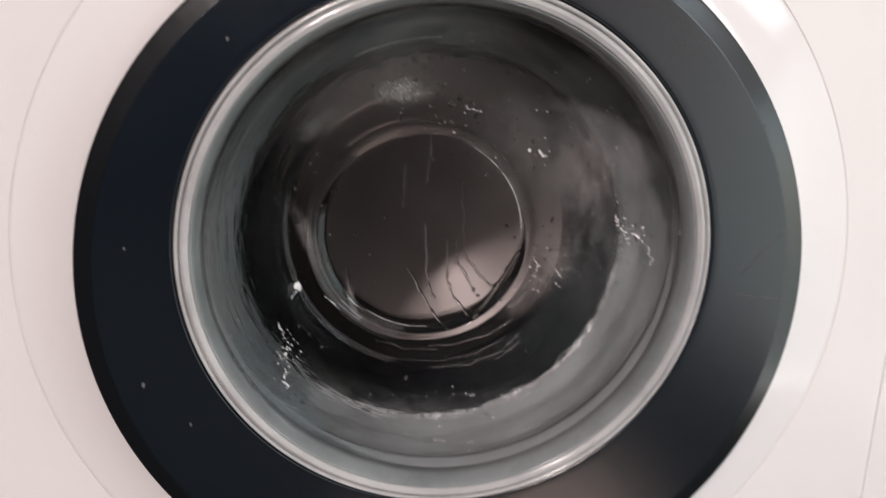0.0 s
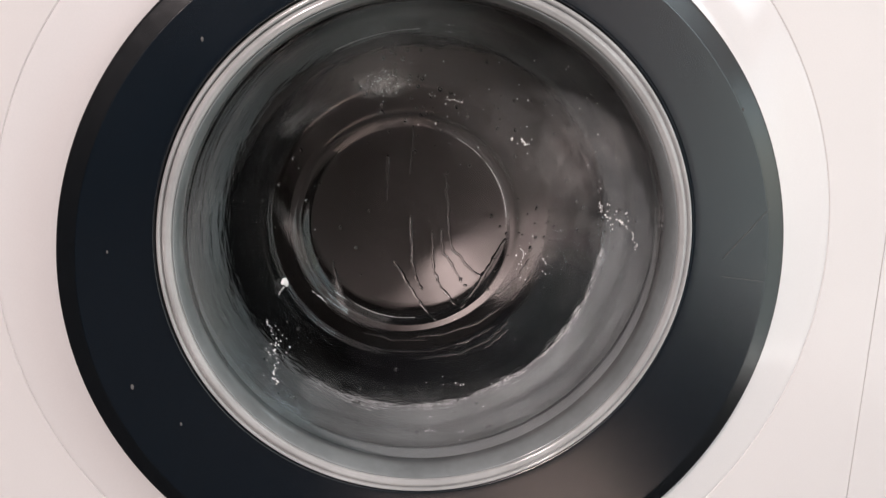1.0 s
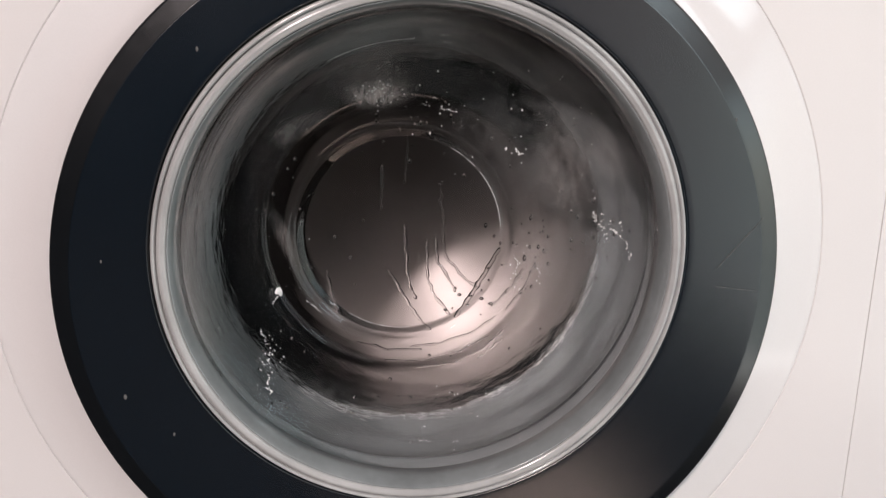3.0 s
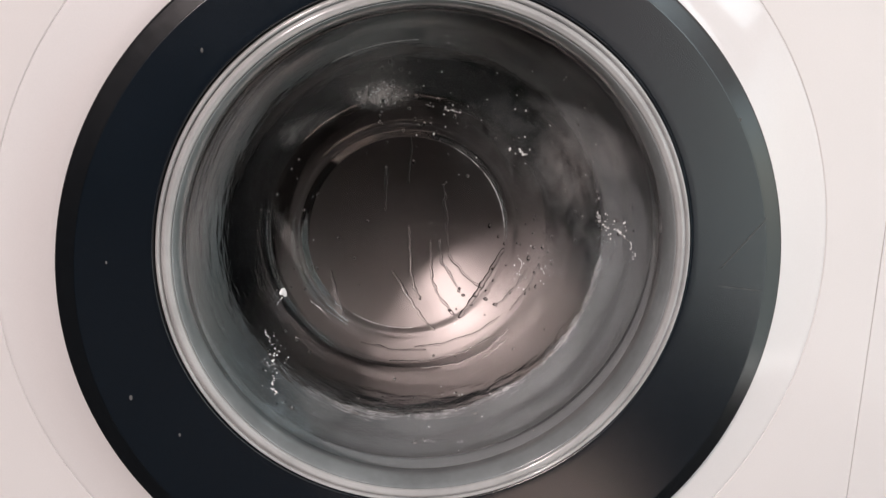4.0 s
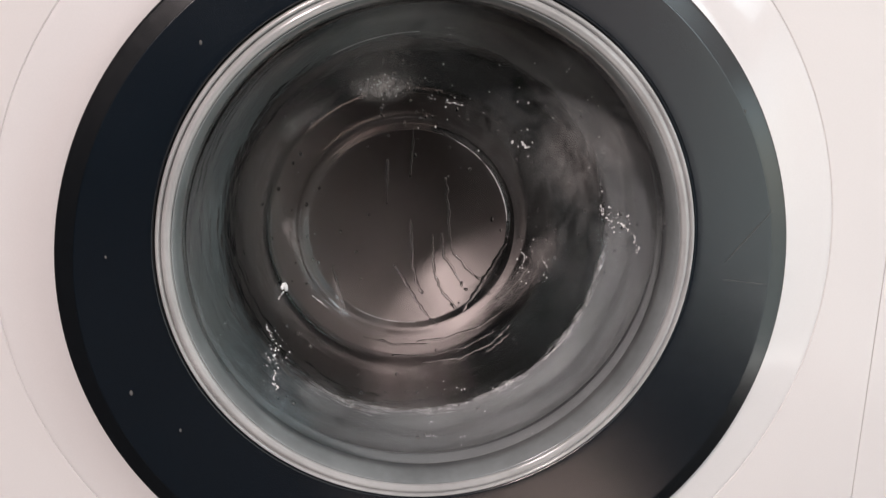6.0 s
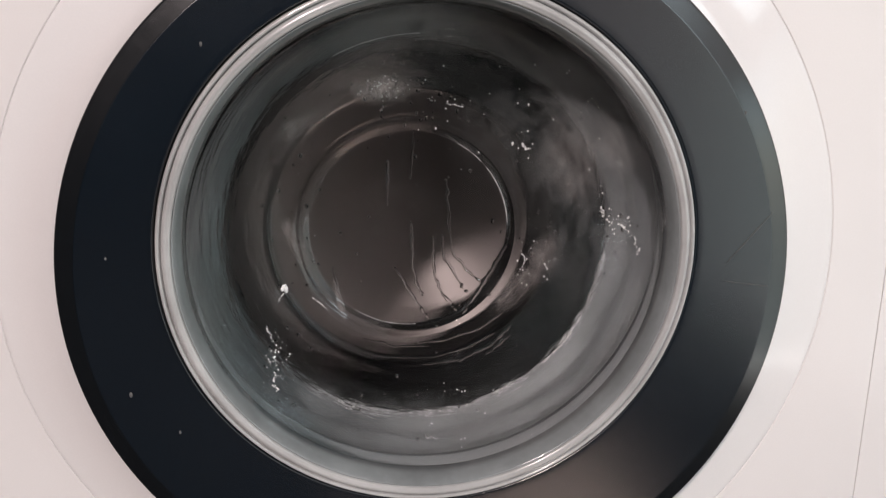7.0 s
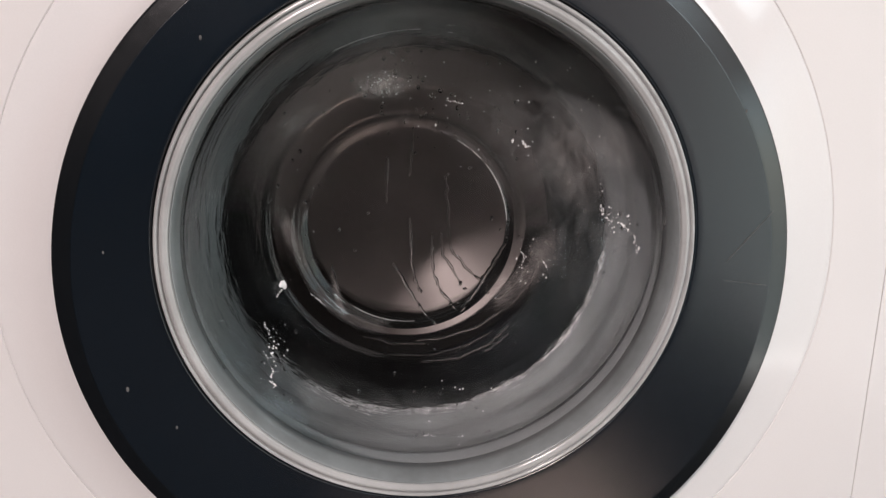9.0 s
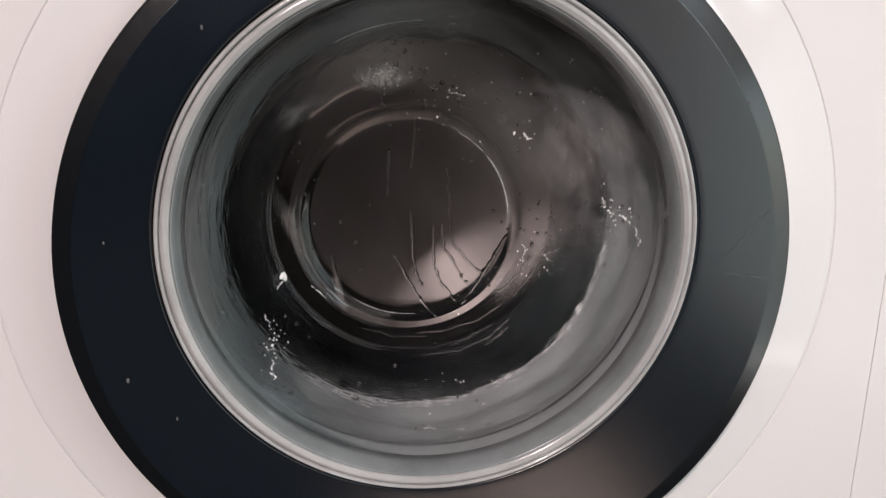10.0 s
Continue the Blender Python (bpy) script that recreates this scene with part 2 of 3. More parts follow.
def lathe(profile, steps=160, closed=False, shape=None):
    """Turns (radius, depth[, offset x, offset z]) about the y axis. closed joins the last ring to the first.
    shape(angle, row) may return an extra radius."""
    bm = bmesh.new()
    rings = []
    for k, row in enumerate(profile):
        r, y = row[0], row[1]
        ox, oz = row[2:4] if len(row) > 2 else (0.0, 0.0)
        if r <= 0:
            rings.append([bm.verts.new((ox, y, oz))])
            continue
        ring = []
        for i in range(steps):
            a = 2 * math.pi * i / steps
            e = shape(a, k) if shape else 0.0
            ring.append(bm.verts.new((ox + (r + e) * math.cos(a), y, oz + (r + e) * math.sin(a))))
        rings.append(ring)
    pairs = list(zip(rings, rings[1:])) + ([(rings[-1], rings[0])] if closed else [])
    for a, b in pairs:
        for i in range(steps):
            j = (i + 1) % steps
            if len(a) == 1 and len(b) == 1:
                continue
            if len(a) == 1:
                bm.faces.new((a[0], b[i], b[j]))
            elif len(b) == 1:
                bm.faces.new((a[i], b[0], a[j]))
            else:
                bm.faces.new((a[i], b[i], b[j], a[j]))
    return bm


def box(x0, x1, y0, y1, z0, z1, bevel=0.0):
    bm = bmesh.new()
    bmesh.ops.create_cube(bm, size=1)
    for v in bm.verts:
        v.co = Vector(((x0 + x1) / 2 + v.co.x * (x1 - x0), (y0 + y1) / 2 + v.co.y * (y1 - y0), (z0 + z1) / 2 + v.co.z * (z1 - z0)))
    if bevel:
        bmesh.ops.bevel(bm, geom=bm.edges[:], offset=bevel, segments=3, affect="EDGES", profile=0.5)
    return bm


def plate_with_hole(half_w, z0, z1, radius, y0, y1, edge=0.0005, steps=192):
    """A rectangular front panel of some thickness with a round hole about the axis; rounded outer edge."""
    bm = bmesh.new()

    def outline(a, inset):
        c, s = math.cos(a), math.sin(a)
        hw, top, low = half_w - inset, z1 - inset, -z0 - inset
        k = min(hw / abs(c) if abs(c) > 1e-9 else 1e9, (top if s > 0 else low) / abs(s) if abs(s) > 1e-9 else 1e9)
        return (c * k, s * k)

    corners = [math.atan2(z, x) % (2 * math.pi) for x in (half_w, -half_w) for z in (z0, z1)]
    angles = sorted({round(2 * math.pi * i / steps, 6) for i in range(steps)} | {round(c, 6) for c in corners})
    rows = []
    for kind, inset, y in (("h", 0, y1), ("h", 0, y0 + 0.0006), ("h", -0.0006, y0), ("o", edge, y0), ("o", edge * 0.3, y0 + edge * 0.3), ("o", 0, y0 + edge), ("o", 0, y1)):
        row = []
        for a in angles:
            x, z = ((radius - inset) * math.cos(a), (radius - inset) * math.sin(a)) if kind == "h" else outline(a, inset)
            row.append(bm.verts.new((x, y, z)))
        rows.append(row)
    n = len(angles)
    for a, b in list(zip(rows, rows[1:])) + [(rows[-1], rows[0])]:
        for i in range(n):
            bm.faces.new((a[i], a[(i + 1) % n], b[(i + 1) % n], b[i]))
    return bm


def tube(points, radius, sides=8):
    """A tapered round bead along points, flattened ends closed."""
    bm = bmesh.new()
    rings = []
    n = len(points)
    for k, p in enumerate(points):
        d = (Vector(points[min(k + 1, n - 1)]) - Vector(points[max(k - 1, 0)])).normalized()
        u = d.cross(Vector((0, 1, 0))).normalized()
        r = radius * (0.35 if k in (0, n - 1) else 0.8 + 0.75 * noise.noise(Vector(p) * 240))
        rings.append([bm.verts.new(Vector(p) + u * (r * math.cos(a)) + Vector((0, 1, 0)) * (0.5 * r * math.sin(a))) for a in (2 * math.pi * i / sides for i in range(sides))])
    for a, b in zip(rings, rings[1:]):
        for i in range(sides):
            bm.faces.new((a[i], a[(i + 1) % sides], b[(i + 1) % sides], b[i]))
    bm.faces.new(rings[0])
    bm.faces.new(rings[-1])
    return bm


AXIS = pose(0, 0, AX)

# ---------------------------------------------------------------- room
ROOM_X0, ROOM_X1, ROOM_Y0, ROOM_Y1, ROOM_H = -2.7, 0.75, -5.4, 0.72, 2.4


def setting(name, bm, material, label, category):
    return tagged(part(name, bm, material, smooth=False), label, category, kind="structure")


def room():
    setting("floor", box(ROOM_X0, ROOM_X1, ROOM_Y0, ROOM_Y1, -0.1, 0.0), FLOOR, "dark oak floor in front of the machine", "floor")
    # ceiling and west wall stay out of view, dark for the reflections
    setting("ceiling", box(ROOM_X0, ROOM_X1, ROOM_Y0, ROOM_Y1, ROOM_H, ROOM_H + 0.1), UNSEEN_DARK, "unseen dark ceiling that keeps the glass's reflections black", "ceiling")
    setting("wall_north", box(ROOM_X0, ROOM_X1, ROOM_Y1, ROOM_Y1 + 0.1, 0, ROOM_H), PLASTER, "plain pale grey wall behind the machine", "wall")
    setting("wall_south", box(ROOM_X0, ROOM_X1, ROOM_Y0 - 0.1, ROOM_Y0, 0, ROOM_H), DARK_WALL, "plain dark blue-grey wall facing the machine", "wall")
    setting("wall_west", box(ROOM_X0 - 0.1, ROOM_X0, ROOM_Y0 - 0.1, ROOM_Y1 + 0.1, 0, ROOM_H), UNSEEN_DARK, "unseen dark wall that keeps the ring's left side dark", "wall")
    # east wall round a low opening for the fill light and a small window over it
    bm = bmesh.new()
    for a in ((ROOM_Y0, -1.40, 0, ROOM_H), (-1.40, -0.20, 0, 0.06), (-1.40, -0.98, 0.72, ROOM_H), (-0.98, -0.62, 0.72, 0.76), (-0.98, -0.62, 1.14, ROOM_H),
              (-0.62, -0.20, 0.72, ROOM_H), (-0.20, ROOM_Y1, 0, ROOM_H)):
        piece = box(ROOM_X1, ROOM_X1 + 0.1, *a)
        me = bpy.data.meshes.new("piece")
        piece.to_mesh(me)
        piece.free()
        bm.from_mesh(me)
        bpy.data.meshes.remove(me)
    setting("wall_east", bm, WHITE_WALL, "plain white wall with a window and a low fill-light opening", "wall")


room()


# ---------------------------------------------------------------- washing machine
RIM = (-0.0022, 0.0178)      # the bowl's rim sits a little above the axis


def washing_machine():
    m = thing("washing_machine", AXIS, "white front-loading washing machine with a large round glass door", "washing machine")
    part("front_panel", plate_with_hole(0.298, -0.44, 0.40, 0.25885, 0.0, 0.016), WHITE, m, "white enamelled steel front", smooth=False)
    for x0, x1 in ((-0.298, -0.290), (0.290, 0.298)):
        part("side_panel", box(x0, x1, 0.0165, 0.60, -0.44, 0.40, 0.002), WHITE, m, smooth=False)
    part("rear_panel", box(-0.2895, 0.2895, 0.592, 0.60, -0.44, 0.40), WHITE, m, smooth=False)
    part("top_panel", box(-0.298, 0.298, -0.002, 0.60, 0.4005, 0.425, 0.004), WHITE, m, smooth=False)
    part("base_plinth", box(-0.289, 0.289, 0.02, 0.59, -0.448, -0.4405), BLACK, m, smooth=False)
    # inner bulkhead that holds the seal
    part("bulkhead", lathe([(0.275, 0.030), (0.275, 0.034), (0.196, 0.034), (0.196, 0.030)], closed=True), BLACK, m)
    # grey bellows seal between the bulkhead and the drum
    prof = [(0.205, 0.028), (0.180, 0.021), (0.165, 0.020), (0.1595, 0.026), (0.1585, 0.034), (0.1600, 0.044), (0.1590, 0.053), (0.1560, 0.060), (0.1550, 0.068),
            (0.1565, 0.077), (0.1560, 0.086), (0.1530, 0.093), (0.1505, 0.101), (0.1492, 0.110), (0.1505, 0.117), (0.158, 0.120), (0.175, 0.112), (0.195, 0.085), (0.205, 0.05)]
    lean = [min(max((y - 0.04) / 0.07, 0.0), 1.0) for r, y in prof]
    part("door_seal", lathe([(r - 0.004 * k, y, 0.001 - 0.002 * k, 0.011 - 0.016 * k) for (r, y), k in zip(prof, lean)], closed=True,
                            shape=lambda a, k: 0.0010 * math.sin(9 * a + k) * (1 if 5 < k < 13 else 0.3)), RUBBER, m, "wet grey rubber bellows")
    # ---- door
    part("door_frame", lathe([(0.2587, 0.014), (0.2587, 0.0004), (0.2584, 0.0001), (0.2560, -0.0002), (0.240, -0.0022), (0.226, -0.0060), (0.2156, -0.0105), (0.2146, -0.0100), (0.2146, 0.014)],
                             192, closed=True), WHITE_DOOR, m, "glossy white outer ring of the door")
    ring_rows = [(0.2020, 0.0), (0.2027, -0.0270), (0.2027, -0.0335), (0.2027, -0.03395), (0.20265, -0.0340), (0.2020, -0.0340), (0.1950, -0.0340), (0.1850, -0.0339)]
    ring_rows += [(r - 0.0022, y, *RIM) for r, y in ((0.1640, -0.0339), (0.1600, -0.0339), (0.1592, -0.0338), (0.1587, -0.0333), (0.1585, -0.0322), (0.1584, -0.0240), (0.1584, -0.0080), (0.1750, -0.0080))]
    ring = part("dark_ring", lathe(ring_rows, 192, closed=True), DARK, m, "charcoal satin plastic ring round the glass")
    part("edge_trim", lathe([(0.20275, -0.0100), (0.20275, -0.0330), (0.20275, -0.03378), (0.20280, -0.03384), (0.2030, -0.03377), (0.2126, -0.0305), (0.2129, -0.0304), (0.2137, -0.0299), (0.2142, -0.0288), (0.2142, -0.0270), (0.2142, -0.0100)],
                            192, closed=True), DARK_EDGE, ring, "narrow bevelled outer edge")
    return m


machine = washing_machine()


def neighbour():
    c = thing("tall_cabinet", pose(0.2982, 0, 0), "white tall cabinet standing flush beside the washing machine", "cabinet")
    part("carcass", box(0, 0.45, 0.0205, 0.58, 0, 2.0, 0.001), WHITE, c, smooth=False)
    part("door", box(0.0002, 0.4488, 0.0, 0.019, 0.09, 1.998, 0.0004), WHITE, c, "plain white flush door", smooth=False)


neighbour()


# unseen reflector, added to mirror a warm glow in the dark ring
def bath_mat():
    m = thing("bath_mat", pose(0.27, -0.50, 0.0), "added beige reflector on the floor, unseen, for the ring's warm glow", "mat")
    part("pile", box(-0.29, 0.02, -0.15, 0.15, 0.0005, 0.016, 0.006), REFLECTOR_PILE, m)
    for z in (-0.135, 0.135):
        part("hem", box(-0.292, 0.022, z - 0.006, z + 0.006, 0.0165, 0.019, 0.001), REFLECTOR_PILE, m)


bath_mat()


# canopy and stem added above the room lamp, never in view
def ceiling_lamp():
    c = thing("ceiling_lamp", pose(LAMP[0], LAMP[1], ROOM_H), "added white housing, out of view, for the warm room lamp", "lamp")
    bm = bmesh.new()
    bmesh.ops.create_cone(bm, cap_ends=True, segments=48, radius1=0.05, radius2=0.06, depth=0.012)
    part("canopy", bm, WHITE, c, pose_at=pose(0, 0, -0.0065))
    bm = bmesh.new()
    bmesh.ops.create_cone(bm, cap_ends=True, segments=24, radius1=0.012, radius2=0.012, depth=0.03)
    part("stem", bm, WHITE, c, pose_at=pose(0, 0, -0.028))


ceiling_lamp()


# ---- glass bowl: rows of depth, radius and the drift of the centre
def bowl_rows():
    front = [(0.1480, -0.0178), (0.1455, -0.0166), (0.1442, -0.0160), (0.1440, -0.0080), (0.1432, 0.0050), (0.1410, 0.0190), (0.1370, 0.0310), (0.1310, 0.0430),
             (0.1240, 0.0532), (0.1170, 0.0620), (0.1100, 0.0694), (0.1045, 0.0758), (0.1010, 0.0800), (0.0988, 0.0823), (0.0970, 0.0831), (0.0940, 0.0833), (0.0880, 0.0834), (0.0835, 0.0835),
             (0.0790, 0.0837), (0.0765, 0.0841), (0.0738, 0.0848), (0.0716, 0.0859), (0.0703, 0.0864), (0.0690, 0.0865), (0.0650, 0.0865), (0.0400, 0.0866), (0.0, 0.0866)]
    back = [(0.0, 0.0910), (0.0400, 0.0909), (0.0720, 0.0908), (0.0760, 0.0907), (0.0775, 0.0903), (0.0790, 0.0893), (0.0810, 0.0884), (0.0850, 0.0879), (0.0900, 0.0877), (0.0965, 0.0874), (0.1000, 0.0866),
            (0.1035, 0.0840), (0.1075, 0.0794), (0.1120, 0.0740), (0.1185, 0.0668), (0.1255, 0.0587), (0.1335, 0.0480), (0.1412, 0.0345), (0.1456, 0.0200), (0.1480, 0.0050), (0.1485, -0.0080), (0.1490, -0.0150)]

    def drift(y):
        if y < -0.004:
            return -0.0004 + 0.09 * (y + 0.004), 0.0129 - 0.245 * (y + 0.004)
        k = min((y + 0.004) / 0.090, 1.0)
        bend = 4 * k * (1 - k)
        return -0.0004 - 0.0073 * k + 0.006 * bend, 0.0129 - 0.0085 * k + 0.007 * bend
    return [(r, y, *drift(y)) for r, y in front], [(r, y, *drift(y)) for r, y in back]


FRONT, BACK = bowl_rows()


def glass_bowl():
    ob = part("glass_bowl", lathe(FRONT + BACK, 192, closed=False), GLASS, machine, "thick clear glass bowl with a wet soapy film")
    me = ob.data
    bm = bmesh.new()
    bm.from_mesh(me)
    edge = [e for e in bm.edges if e.is_boundary]
    bmesh.ops.bridge_loops(bm, edges=edge)
    bmesh.ops.recalc_face_normals(bm, faces=bm.faces)
    bm.to_mesh(me)
    bm.free()
    for p in me.polygons:
        p.use_smooth = True
    ob.visible_shadow = False
    part("rim_trim", lathe([(r - 0.0022, y, *RIM) for r, y in ((0.1572, -0.0220), (0.1577, -0.0320), (0.1572, -0.0352), (0.1562, -0.0368), (0.1551, -0.0364), (0.1546, -0.0352), (0.1545, -0.0335), (0.1541, -0.0335), (0.1540, -0.0354), (0.1535, -0.0368), (0.1522, -0.0375),
                                                       (0.1510, -0.0377), (0.1505, -0.0372), (0.1500, -0.0371), (0.1494, -0.0369), (0.1486, -0.0362), (0.1484, -0.0300))], 192, closed=True),
         RIM_MAT, machine, "pale translucent rounded rim of the glass")
    part("inner_rim", lathe([(r - 0.0022, y, *RIM) for r, y in ((0.1483, -0.0300), (0.1483, -0.0357), (0.1476, -0.0348), (0.1460, -0.0318), (0.1447, -0.0262), (0.1438, -0.0180), (0.1450, -0.0172), (0.1480, -0.0195))],
                            192, closed=True), INNER_RIM, machine, "darker grey sloping inside of the rim")
    # pale seat behind the rim
    part("glass_seat", lathe([(r - 0.0022, y, *RIM) for r, y in ((0.1578, -0.0190), (0.1582, -0.0060), (0.1582, 0.0100), (0.1540, 0.0120), (0.1520, 0.0060), (0.1525, -0.0060), (0.1545, -0.0170))], closed=True),
         SEAT, machine, "pale grey plastic seat behind the glass rim")
    return ob


bowl = glass_bowl()


# ---------------------------------------------------------------- drum and laundry
DRUM_R, DRUM_Y0, DRUM_Y1 = 0.240, 0.124, 0.365
DISH = [(0.227, -0.0530), (0.20, -0.0522)] + [(0.01 * k, -0.0257 * (1 - math.cos(math.pi * 0.01 * k / 0.175))) for k in range(17, -1, -1)]
DRUM_AT = (0.010, 0.0, AX - 0.032)      # the drum hangs a little lower than the door


def washing_drum():
    d = thing("washing_drum", pose(*DRUM_AT), "spinning stainless steel drum with three lifters inside the machine", "drum")
    y0, y1, r = DRUM_Y0, DRUM_Y1, DRUM_R
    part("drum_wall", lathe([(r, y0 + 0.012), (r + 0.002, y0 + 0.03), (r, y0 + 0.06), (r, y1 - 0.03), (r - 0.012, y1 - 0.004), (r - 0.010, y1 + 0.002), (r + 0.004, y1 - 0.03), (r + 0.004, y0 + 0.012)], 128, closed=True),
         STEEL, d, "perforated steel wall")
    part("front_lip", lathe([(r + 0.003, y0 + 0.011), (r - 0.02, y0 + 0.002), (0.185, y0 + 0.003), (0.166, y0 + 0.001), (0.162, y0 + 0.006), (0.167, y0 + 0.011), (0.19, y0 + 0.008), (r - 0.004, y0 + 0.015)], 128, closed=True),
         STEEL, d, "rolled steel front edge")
    dish = [(r, y1 + y) for r, y in DISH]
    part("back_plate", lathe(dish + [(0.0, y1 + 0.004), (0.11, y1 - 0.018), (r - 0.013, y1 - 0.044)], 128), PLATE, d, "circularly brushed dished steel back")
    for i in range(3):
        a = radians(30 + 120 * i)
        bm = bmesh.new()
        rows = []
        for k in range(9):
            y = y0 + 0.03 + (y1 - y0 - 0.115) * k / 8
            h = 0.050 * math.sin(math.pi * (0.12 + 0.76 * k / 8)) ** 0.5
            w = 0.030
            prof = [(-w, 0.001), (-w * 0.7, h * 0.45), (-w * 0.3, h * 0.92), (0, h), (w * 0.3, h * 0.92), (w * 0.7, h * 0.45), (w, 0.001)]
            rows.append([bm.verts.new((u, y, -(r - v))) for u, v in prof])
        for p, q in zip(rows, rows[1:]):
            for j in range(6):
                bm.faces.new((p[j], p[j + 1], q[j + 1], q[j]))
        bm.faces.new(rows[0])
        bm.faces.new(rows[-1])
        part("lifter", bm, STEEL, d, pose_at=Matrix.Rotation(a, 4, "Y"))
    return d


drum = washing_drum()


def wad(name, label, a0, a1, y0, y1, thick, material, seed):
    """Wet cloth flung against the drum wall between two angles (degrees, measured from the bottom)."""
    ob = thing(name, pose(*DRUM_AT), label, "laundry", "laundry in the drum")
    bm = bmesh.new()
    nu, nv = 56, 18
    inner, outer = [], []
    for i in range(nu + 1):
        u = i / nu
        a = radians(a0 + (a1 - a0) * u)
        ri, ro = [], []
        for j in range(nv + 1):
            v = j / nv
            fold = noise.noise(Vector((u * 9 + seed, v * 3.5, 0.3))) * 0.5 + noise.noise(Vector((u * 24, v * 8, seed))) * 0.3
            edge = min(1.0, 5 * min(u, 1 - u)) ** 0.6 * min(1.0, 5 * min(v, 1 - v) + 0.2) ** 0.6
            t = max(0.004, thick * edge * (0.8 + 0.6 * fold))
            y = y0 + (y1 - y0) * v + 0.008 * noise.noise(Vector((u * 11, seed, v * 4)))
            for lst, rad in ((ri, DRUM_R - 0.003 - t), (ro, DRUM_R - 0.0025)):
                lst.append(bm.verts.new((rad * math.sin(a), y, -rad * math.cos(a))))
        inner.append(ri)
        outer.append(ro)
    for i in range(nu):
        for j in range(nv):
            bm.faces.new((inner[i][j], inner[i][j + 1], inner[i + 1][j + 1], inner[i + 1][j]))
            bm.faces.new((outer[i][j], outer[i + 1][j], outer[i + 1][j + 1], outer[i][j + 1]))
        for j in (0, nv):
            bm.faces.new((inner[i][j], inner[i + 1][j], outer[i + 1][j], outer[i][j]))
    for i in (0, nu):
        for j in range(nv):
            bm.faces.new((inner[i][j], inner[i][j + 1], outer[i][j + 1], outer[i][j]))
    part("cloth", bm, material, ob)
    return ob


# the load clings to one side of the drum and leaves the other side bare
laundry = [
    wad("dark_garment", "wet black cotton garment flung against the drum wall", 72, 190, 0.150, 0.304, 0.130, CLOTH, 1.0),
    # black sheet added on the bare side to darken the wall near the seal
    wad("dark_garment", "added black layer along the drum wall for the dark band there", -50, 76, 0.150, 0.300, 0.066, CLOTH, 9.0),
    wad("dark_garment", "wet navy garment flung against the drum wall", 180, 314, 0.145, 0.304, 0.132, CLOTH_BLUE, 5.0),
]


def drape():
    """A garment spread against the rim of the drum's back."""
    ob = thing("dark_garment", pose(*DRUM_AT), "wet black garment pressed against the drum back", "laundry", "laundry in the drum")
    bm = bmesh.new()
    rows = []
    for i in range(81):
        u = i / 80
        a = radians(80 + 226 * u)
        edge = min(1.0, 6 * min(u, 1 - u))
        r0 = 0.106 + 0.014 * noise.noise(Vector((u * 14, 2.0, 0))) + (1 - edge) * 0.05
        row = []
        for r, lift in ((r0, 0.001), (r0 + 0.004, 0.008), (0.5 * (r0 + 0.226), 0.016), (0.226, 0.020), (0.228, 0.0015)):
            y = DRUM_Y1 + float(np.interp(r, [d[0] for d in DISH[::-1]], [d[1] for d in DISH[::-1]])) - lift
            row.append(bm.verts.new((r * math.sin(a), y + 0.003 * noise.noise(Vector((u * 30, r * 60, 1))), -r * math.cos(a))))
        rows.append(row)
    for p, q in zip(rows, rows[1:]):
        for j in range(5):
            k = (j + 1) % 5
            bm.faces.new((p[j], p[k], q[k], q[j]))
    bm.faces.new(rows[0])
    bm.faces.new(rows[-1])
    part("cloth", bm, CLOTH, ob)
    return ob


laundry.append(drape())


# ---------------------------------------------------------------- water on the glass
def on_bowl(x, z, rows):
    """The depth of the bowl's surface at (x, z) from the axis."""
    for p, q in zip(rows, rows[1:]):
        dp = math.hypot(x - p[2], z - p[3]) - p[0]
        dq = math.hypot(x - q[2], z - q[3]) - q[0]
        if dp * dq <= 0:
            w = dp / (dp - dq) if dp != dq else 0.5
            return p[1] + (q[1] - p[1]) * w
    return None


def drop_shape(bm, x, y, z, r, side, stretch=1.0):
    """A flattened drop on the glass; side 1 bulges towards the drum, -1 towards the room."""
    rings = []
    for k in range(4):
        e = math.pi / 2 * k / 4
        rings.append([bm.verts.new((x + r * math.cos(e) * math.cos(a), y + side * (0.42 * r * math.sin(e) - 0.12 * r), z + stretch * r * math.cos(e) * math.sin(a)))
                      for a in (2 * math.pi * i / 10 for i in range(10))])
    top = bm.verts.new((x, y + side * 0.30 * r, z))
    for p, q in zip(rings, rings[1:]):
        for i in range(10):
            bm.faces.new((p[i], p[(i + 1) % 10], q[(i + 1) % 10], q[i]))
    for i in range(10):
        bm.faces.new((rings[-1][i], rings[-1][(i + 1) % 10], top))
    bm.faces.new(rings[0])


